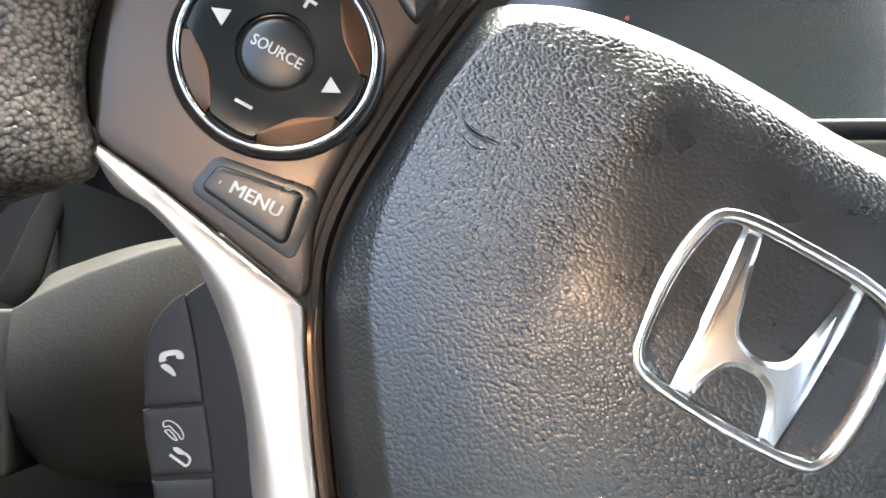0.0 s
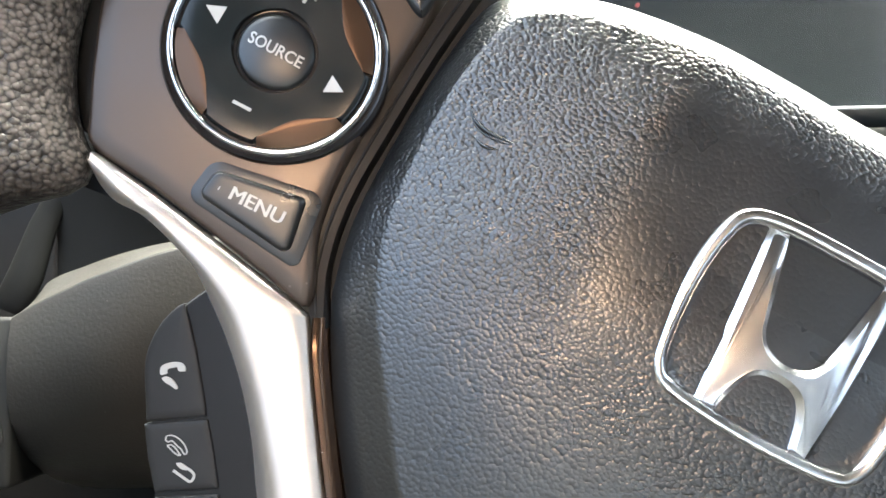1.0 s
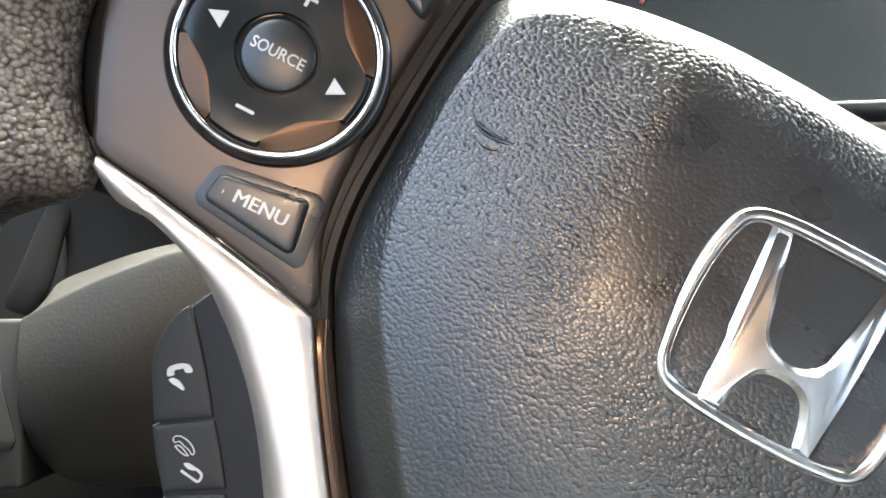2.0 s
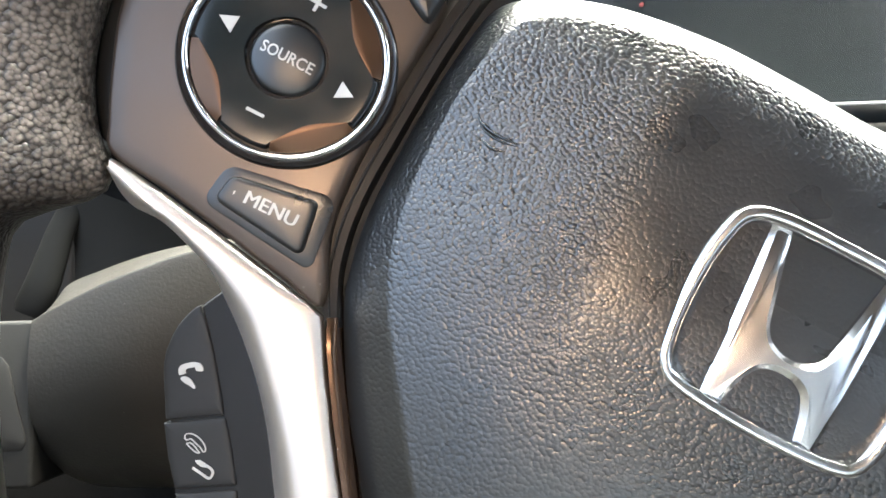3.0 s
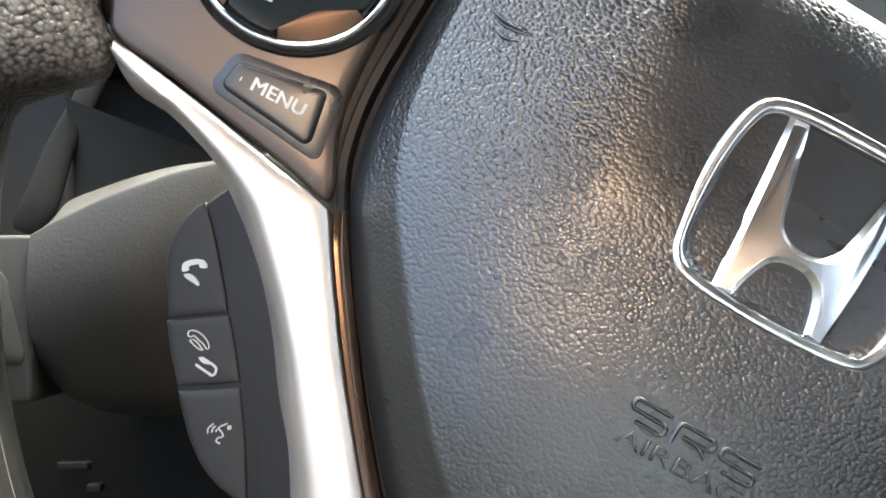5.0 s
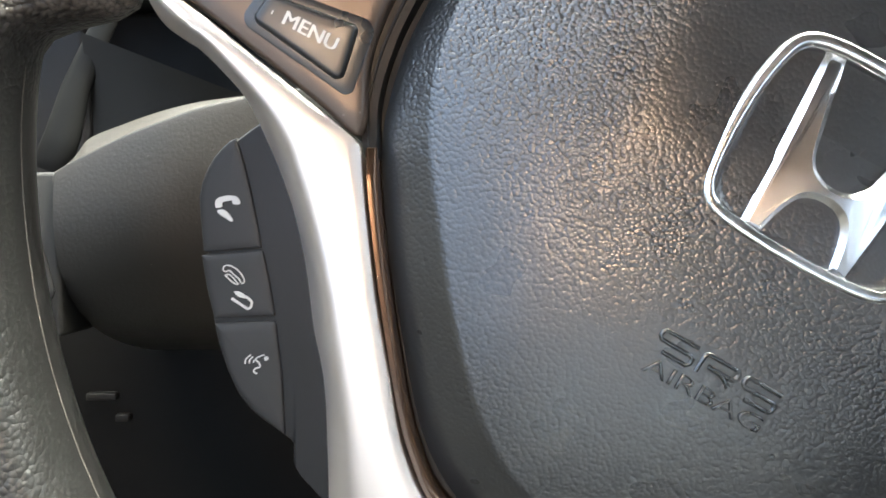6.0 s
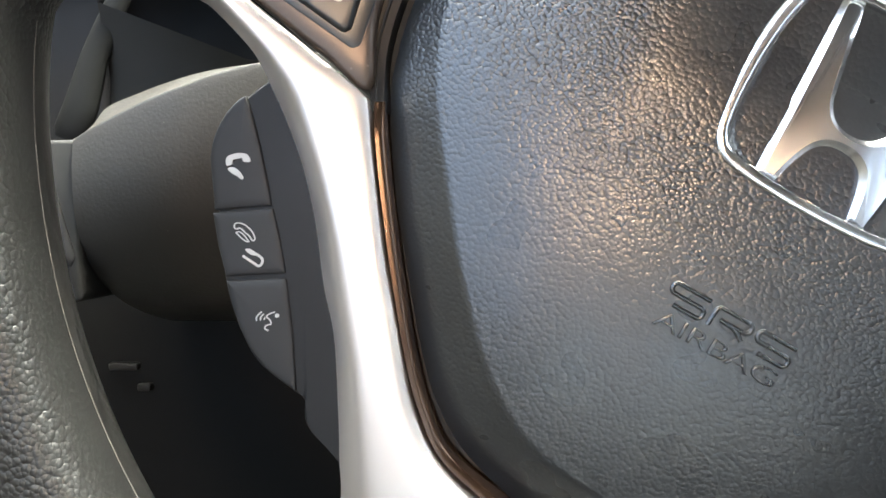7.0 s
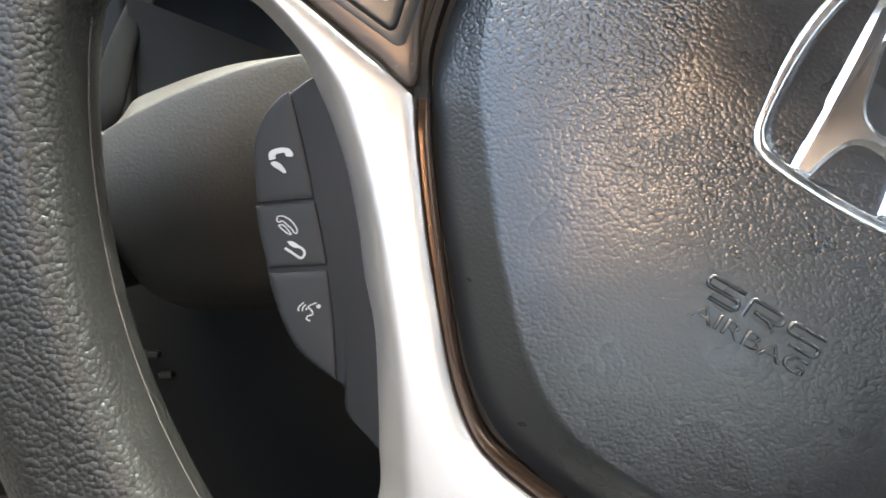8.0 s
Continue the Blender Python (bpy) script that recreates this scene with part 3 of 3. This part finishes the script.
lettering("button_lettering", "SOURCE", 11.9, 2.6, DIAL_C + (0, 0.3), on_dial, 0.12, WHITE, dial, 3, 0, "white printed lettering", 0.010)
for sx in (1, -1):
    dial_mark("arrow_mark", [(sx * 16.3, 0.3 - 0.5 * sx), (sx * 12.6, 2.2 - 0.5 * sx), (sx * 12.6, -1.9 - 0.5 * sx)], "white arrow mark")
dial_mark("minus_mark", [(-2.0, -14.0), (2.0, -13.8), (2.0, -13.1), (-2.0, -13.3)], "white minus mark")
plus = [(-2, -.35), (-.35, -.35), (-.35, -2), (.35, -2), (.35, -.35), (2, -.35), (2, .35), (.35, .35), (.35, 2), (-.35, 2), (-.35, .35), (-2, .35)]
dial_mark("plus_mark", [(x, 13.8 + y) for x, y in plus], "white plus mark")

# menu button in its well
WELL_LINE = rounded([(-120.8, -25.2), (-97.9, -20.3), (-95.2, -36.6), (-121.8, -34.4)], [3.4, 2.6, 1.6, 2.4])
MENU_LINE = rounded([(-119.4, -26.4), (-100.3, -22.3), (-97.7, -35.2), (-120.2, -33.2)], [2.4, 1.6, 1.9, 1.9])
menu = part("menu_button", panel_lean(cushion(MENU_LINE, [(0, -4), (0, -1.0), (0.2, -0.3), (0.45, 0.12), (0.8, 0.35), (1.05, 0.42)], 0.14, 8)), BUTTON, wheel, "black trapezoid push button")
part("button_well", panel_lean(cushion(WELL_LINE, [(-0.3, -2), (-0.3, -0.72), (0.1, -0.58)], 0.0, 4)), BUTTON, menu, "dark recess round the button")
for dx, dn in ((-0.09, 0.0), (0.09, 0.01)):
    lettering("button_lettering", "MENU", 11.7, 2.9, (-108.2 + dx, -28.9 + 0.3 * dx), lambda x, y: 0.53 + dn + 0.17 * (abs(x) - 121.3), 0.12, WHITE, menu, 3, 0, "white printed lettering", 0.0)

dial_dot = slab([(-116.8, -29.4), (-116.55, -29.2), (-116.5, -30.0), (-116.75, -30.2)], 0, 0.12)
for v in dial_dot.verts:
    v.co.z += (0.45 + 0.17 * (abs(v.co.x) / MM - 121.3)) * MM
part("indicator_mark", dial_dot, WHITE, menu, "small white tick")

# button above the dial, seen by its lower edge
upper_line = [(-110.3, 29.8), (-105.1, 26.1), (-100.0, 23.9), (-98.6, 25.2), (-98.8, 34.2), (-100.7, 38.1), (-112.2, 35.7)]
part("upper_button", panel_lean(cushion(even(spline(upper_line, 8, True), 60, True), [(0, -5), (0, -0.9), (0.5, 0.0), (1.2, 0.4)], 0.4)), BUTTON, wheel, "black push button")

# telephone buttons on a pod behind the spoke
POD_LINE = [(-112, -49), (-116.2, -55.5), (-118.2, -62), (-118.2, -69), (-114.6, -77), (-109.4, -85.6), (-100.5, -98.5), (-92, -106.8), (-83.5, -112), (-72, -113.6), (-69.6, -114), (-66.4, -119), (-60, -121.5),
            (-50, -123), (-46, -110), (-60, -94), (-76, -74), (-94, -54), (-104, -48)]
pod = part("switch_pod", cushion(even(spline(POD_LINE, 8, True), 150, True), [(0, -45), (0.2, -19), (0.9, -17.5)], 0.3), POD, wheel, "black switch pod behind the spoke")
BUTTONS = {
    "answer_button": [(-116.6, -57.2), (-117.5, -58.4), (-118.2, -60.4), (-118.9, -63.4), (-119.0, -66.8), (-118.5, -70.4), (-117.4, -73.6), (-115.3, -77.0), (-112.8, -80.6), (-110.2, -84.5), (-98.8, -76.6), (-101.4, -73.2), (-108.1, -65.6), (-113.0, -60.5)],
    "hang_up_button": [(-110.3, -85.3), (-105.5, -91.4), (-100.2, -97.0), (-88.0, -88.9), (-93.2, -82.5), (-98.2, -76.9)],
    "voice_button": [(-99.6, -97.9), (-92, -105.6), (-86.5, -109.4), (-80.5, -111.6), (-72, -112.6), (-80, -100), (-87.4, -89.9)],
}


def dense(poly, step=0.7):
    return even(np.array(poly + poly[:1], float), int(np.linalg.norm(np.diff(np.array(poly + poly[:1], float), axis=0), axis=1).sum() / step), False)[:-1]


buttons = {}
for name, poly in BUTTONS.items():
    o = ccw(dense(poly))
    buttons[name] = part(name, cushion(o, [(0.0, -24), (0.0, -17.0), (0.15, -16.75), (0.4, -16.6)], 0.2, 6), RUBBER, wheel, "black rubbery push button")


def stroke(name, line, width, n, parent, mat=WHITE):
    """A printed line of even width."""
    c = spline(line, 6) if len(line) > 2 else np.array(line, float)
    rows = []
    for i, p in enumerate(c):
        t = c[min(i + 1, len(c) - 1)] - c[max(i - 1, 0)]
        t /= np.linalg.norm(t)
        o = np.array((-t[1], t[0])) * width / 2
        rows.append([(*(p - o), n - 0.2), (*(p - o), n), (*(p + o), n), (*(p + o), n - 0.2)])
    return part(name, grid(rows), mat, parent, "white printed symbol")


# handset, hung-up handset with a hooked arrow, speaking head
HANDSET = [(-112.7, -73.6), (-113.4, -72.4), (-113.2, -71.4), (-112.2, -70.3), (-111.1, -69.5), (-109.8, -69.0), (-108.7, -69.3), (-108.1, -70.1), (-109.0, -70.7), (-109.6, -70.8), (-110.2, -70.3), (-110.9, -70.9), (-111.8, -71.7), (-111.7, -72.3), (-111.4, -72.6), (-112.1, -73.4)]
EARPIECE = [(-111.9, -74.2), (-111.3, -73.4), (-110.1, -73.2), (-108.9, -73.5), (-107.7, -74.2), (-107.9, -74.7), (-109.2, -74.6), (-110.7, -74.6)]
for loop in (HANDSET, EARPIECE):
    part("handset_symbol", slab(spline(loop, 3, True), -16.8, -16.02), WHITE, buttons["answer_button"], "white telephone symbol")
RECEIVER = [(-103.9, -85.6), (-104.2, -84.8), (-103.7, -84.2), (-102.7, -83.8), (-101.2, -83.8), (-99.6, -84.3), (-98.4, -85.2), (-98.3, -85.9), (-98.8, -86.0), (-99.8, -85.5), (-101.0, -85.3), (-101.7, -85.1), (-102.7, -85.0), (-103.2, -85.6), (-103.9, -85.6)]
MOUTHPIECE = [(-103.0, -86.4), (-102.2, -85.8), (-100.9, -86.0), (-99.7, -86.5), (-99.2, -86.7), (-100.0, -87.0), (-101.5, -86.8), (-103.0, -86.4)]
for loop in (RECEIVER, MOUTHPIECE):
    stroke("hang_up_symbol", loop, 0.26, -16.05, buttons["hang_up_button"])
HOOK = [(-98.9, -90.4), (-97.2, -90.5), (-95.5, -90.6), (-94.4, -90.6), (-94.0, -89.9), (-94.3, -88.8), (-95.4, -88.4), (-96.8, -88.4)]
stroke("hang_up_symbol", HOOK, 0.55, -16.05, buttons["hang_up_button"])
part("hang_up_symbol", slab([(-99.2, -88.7), (-98.3, -88.1), (-96.8, -88.1), (-96.2, -88.8), (-97.3, -89.2), (-98.4, -89.1)], -16.8, -16.03), WHITE, buttons["hang_up_button"], "white arrow symbol")
SPEAKER = [(-85.6, -98.1), (-86.7, -99.5), (-86.8, -100.2), (-85.7, -100.5), (-85.1, -101.2), (-85.9, -102.1), (-85.8, -102.9), (-84.8, -102.9)]
WAVES = [[(-88.5, -102.3), (-88.9, -101.3), (-88.4, -99.7)], [(-87.7, -101.7), (-88.0, -100.9), (-87.7, -99.9)], [(-87.0, -101.1), (-87.1, -100.4)]]
for line_ in [SPEAKER] + WAVES:
    stroke("voice_symbol", line_, 0.30, -16.05, buttons["voice_button"])
part("voice_symbol", slab(circle(0.48, 16, (-84.8, -98.7)), -16.8, -16.05), WHITE, buttons["voice_button"], "white printed symbol")
hub = part("hub_back", cushion(even(spline(mirrored([(0, 48), (-60, 45), (-84, 30), (-84, -25), (-60, -68), (-30, -95), (0, -98)]), 8, True), 80, True), [(0, -70), (0, -14), (2, -12)], 0), POD, wheel, "black hub housing")

# ---- steering column and dash, in the column's frame ----
def on_column(name, label, category, kind=""):
    e = new(name)
    e.matrix_basis = COLUMN
    return tagged(e, label, category, "", kind)


column_cover = on_column("column_cover", "dark grey moulded plastic steering column cover", "column cover")
FRONT_LINE = [(-205.5, 6.5), (-198.5, 10.4), (-189, 14.9), (-180, 18.8), (-168, 23), (-157, 26.4), (-135, 30.5), (-100, 34), (-50, 36), (0, 36.5)]
BACK_LINE = [(-206.0, 7.6), (-202.2, 17.4), (-188.5, 23.2), (-176, 27.2), (-165, 29.7), (-155, 31), (-135, 33), (-100, 35.2), (-50, 37), (0, 37.5)]


def ledge_rows():
    """A sloping ledge along the top, then the face, which rolls away below."""
    lines = []
    for half in (FRONT_LINE, BACK_LINE):
        line = spline(half, 8)
        lines.append(np.vstack([line, [(-x, y) for x, y in line[-2::-1]]]))
    low, high = lines
    rows = [[(x, y - 3 - back / 8, -80 - back) for x, y in high] for back in (45, 6)] + [[(x, y - 0.4, -81.0) for x, y in high]]
    for f in (0.0, 0.06, 0.3, 0.6, 0.85, 0.94, 1.0):
        rows.append([(*(q + (p - q) * f), -80 + 12 * f) for p, q in zip(low, high)])
    rows += [[(x, y - 0.3, -67.75) for x, y in low], [(x, y - 0.9, -67.6) for x, y in low], [(x, y - 4, -67.2) for x, y in low]]
    for drop, n in ((-12, -66.6), (-20, -66.4), (-28, -67.2), (-36, -69.4), (-43, -73), (-49, -78.5), (-55, -86), (-60, -95), (-65, -107), (-71, -126), (-80, -170)):
        flat = min(-drop / 60, 1.0)
        rows.append([(x, (y - 6.5) * (1 - flat) + drop + 10, n) for x, y in low])
    return rows


part("lower_cover", grid(ledge_rows()), SHROUD, column_cover, "grained lower half with a rounded ledge")
upper_rows = []
for t in range(13):
    f = t / 12
    x = -206 + 206 * f
    y0, y1 = 8 + 22 * f ** 0.6, max(55 - 0.40 * (x + 206), 31)
    upper_rows.append([(x, y0 - 9, -94), (x, y0 + 2, -92), (x, (y0 + y1) / 2, -91), (x, y1, -85.4), (x, y1 - 3, -88), (x, y1 - 40, -140)])
part("upper_cover", grid(upper_rows), UPPER, column_cover, "smooth upper half")

stalk = on_column("control_stalk", "black plastic column stalk behind the rim", "stalk")
part("lever", tube([(-187.5, 92, -93), (-195.5, 70, -91), (-203, 53.5, -90), (-209.5, 37, -88), (-214, 21, -87), (-217.5, 11, -86), (-218.5, 8.5, -86)], [4.0, 4.0, 4.2, 5, 6.2, 6.6, 5.4], 20, 0.5), STALK_AND_SHADE, stalk, "tapered black lever")
part("collar", tube([(-184, 106, -94), (-189, 91, -93)], [6.5, 5.6], 20), STALK_AND_SHADE, stalk)

side_panel = on_column("dash_side_panel", "dark grey dash panel with a slotted cover", "dash panel", "structure")
front = box(-330, -205.2, -46, 6.6, -120, -68.4, 1.5, MM)
for v in front.verts:
    if v.co.y > -0.02 and v.co.z < -0.09:
        v.co.y -= 0.045
part("panel", front, UPPER, side_panel)
slot = ccw(np.array([(-300, -2), (-216, -4), (-213, -7), (-206.5, -31), (-208, -34), (-300, -36)], float))
part("slot_cover", cushion(even(np.vstack([slot, slot[:1]]), 80), [(0, -76), (0, -68.0), (0.5, -67.7)], 0), UPPER, side_panel, "slotted cover")

behind = on_column("dash_upper_panel", "dark grey dash panels behind the wheel, one near-black for shade", "dash panel", "structure")
# the recess's shade is put into this panel's near-black colour
part("panel", box(-345, 260, -12, 82, -190, -150, 3, MM), STALK_AND_SHADE, behind)
part("left_panel", box(-345, -233, -12, 82, -149, -135, 3, MM), UPPER, behind, "smooth dark grey side of the dash")
# overhang added out of view to keep light off the panels below
part("shade_brow", box(-345, -150, 86, 100, -215, -112, 4, MM), DASH, behind, "unseen overhang added to shade the dash panels")
bracket = on_column("under_dash_shade", "added near-black sheet under the dash with two glint plates", "dash panel", "structure")
# small grey plates stand in for two faint glints
for x, y, w in ((-231, -83, 13), (-222, -92, 6)):
    part("plate", box(x - w / 2, x + w / 2, y - 1.6, y + 1.6, -139, -135, 0.8, MM), UPPER, bracket)
# near-black sheet added in place of the shaded space under the dash
part("panel", box(-345, -60, -150, -36, -160, -138, 3, MM), STALK_AND_SHADE, bracket, "near-black sheet standing in for the shade under the dash")

cluster = on_column("instrument_cluster", "grey instrument cluster under a dark hood", "instrument cluster")
lens_rows = []
for k in range(13):
    y = 90.4 + 99.6 * k / 12
    bow = lambda x: -150 - 0.0016 * (x - 70) ** 2 - 0.10 * (y - 93)
    lens_rows.append([(-150, y, -195)] + [(x, y, bow(x)) for x in range(-150, 191, 10)] + [(190, y, -195)])
part("lens", grid(lens_rows), LENS, cluster, "smoky grey bowed lens")
part("lower_strip", box(-150, 190, 89.2, 90.8, -200, -150, 0.6, MM), STRIP, cluster, "grey trim strip")
part("hood", box(-170, 210, 186, 200, -260, -140, 6, MM), DASH, cluster, "dark hood")
part("warning_lamp", cushion([(15 + 1.0 * math.cos(a * 0.4), 142 + 1.0 * math.sin(a * 0.4)) for a in range(15)], [(0, -166), (0, -158.6)], 0), RED, cluster, "small red lamp")

# ---- cabin shell, out of view: its edges and openings are set to shape the light ----
def shell(name, bm, mat, label, place=None):
    return tagged(part(name, bm, mat, None, "", False, place), label, name.split("_")[0], "", "structure")


X0, X1 = -0.40, 1.02
shell("dash", box(X0, X1, 0.42, 1.0, 0.45, 1.08, 0.03), DASH, "dark grey dashboard body")
shell("floor", box(X0, X1, -2.0, 1.0, 0.22, 0.26), CARPET, "dark carpeted cabin floor")
shell("firewall", box(X0, X1, 0.98, 1.05, 0.22, 1.0), CARPET, "dark bulkhead behind the dash")
shell("ceiling", slab([(-120, -2000), (900, -2000), (900, 240), (0, 240), (-80, 100), (-120, -150)], 1460, 1500), LINER, "unseen grey headliner, edges cut to shape the light")
for x0, lean, foot in ((X0 - 0.04, 0.28, 1.19), (X1, -0.14, 1.34)):
    shell("wall_side", box(x0, x0 + 0.04, -2.0, 1.05, 0.22, foot), TRIM, "unseen grey door side, height set to limit the light")
    for y0, y1 in ((-0.70, -0.56), (-2.0, -1.2)):
        pillar = box(x0, x0 + 0.04, y0, y1, foot, 1.48)
        for v in pillar.verts:
            v.co.x += lean * (v.co.z - foot) / (1.48 - foot)
        shell("wall_pillar", pillar, TRIM, "unseen grey pillar leaning inwards, placed to shape the light")
shell("wall_rear", box(X0, X1, -2.05, -2.0, 0.22, 0.84), TRIM, "unseen grey rear panel, height set for the light")
shell("ground", box(-300, 300, -300, 300, -0.1, 0.0), ASPHALT, "grey asphalt ground")

# unseen lamp, added where the warm reflections on the wheel point
dome = new("added_warm_lamp")
dome.matrix_basis = pose(0.02, -0.67, 1.455)
tagged(dome, "unseen warm lamp on the headliner, added for the warm reflections", "ceiling lamp")
part("housing", box(-0.13, 0.13, -0.12, 0.12, -0.012, 0.004, 0.004), LINER, dome)
glow = bpy.data.materials.new("warm_lamp_lens")
glow.use_nodes = True
ge = glow.node_tree.nodes["Principled BSDF"]
ge.inputs["Base Color"].default_value = (0.9, 0.8, 0.65, 1)
ge.inputs["Emission Color"].default_value = (1.0, 0.63, 0.44, 1)
ge.inputs["Emission Strength"].default_value = 2.4
part("lamp_lens", box(-0.095, 0.095, -0.09, 0.09, -0.020, -0.013, 0.003), glow, dome, "glowing warm lens")
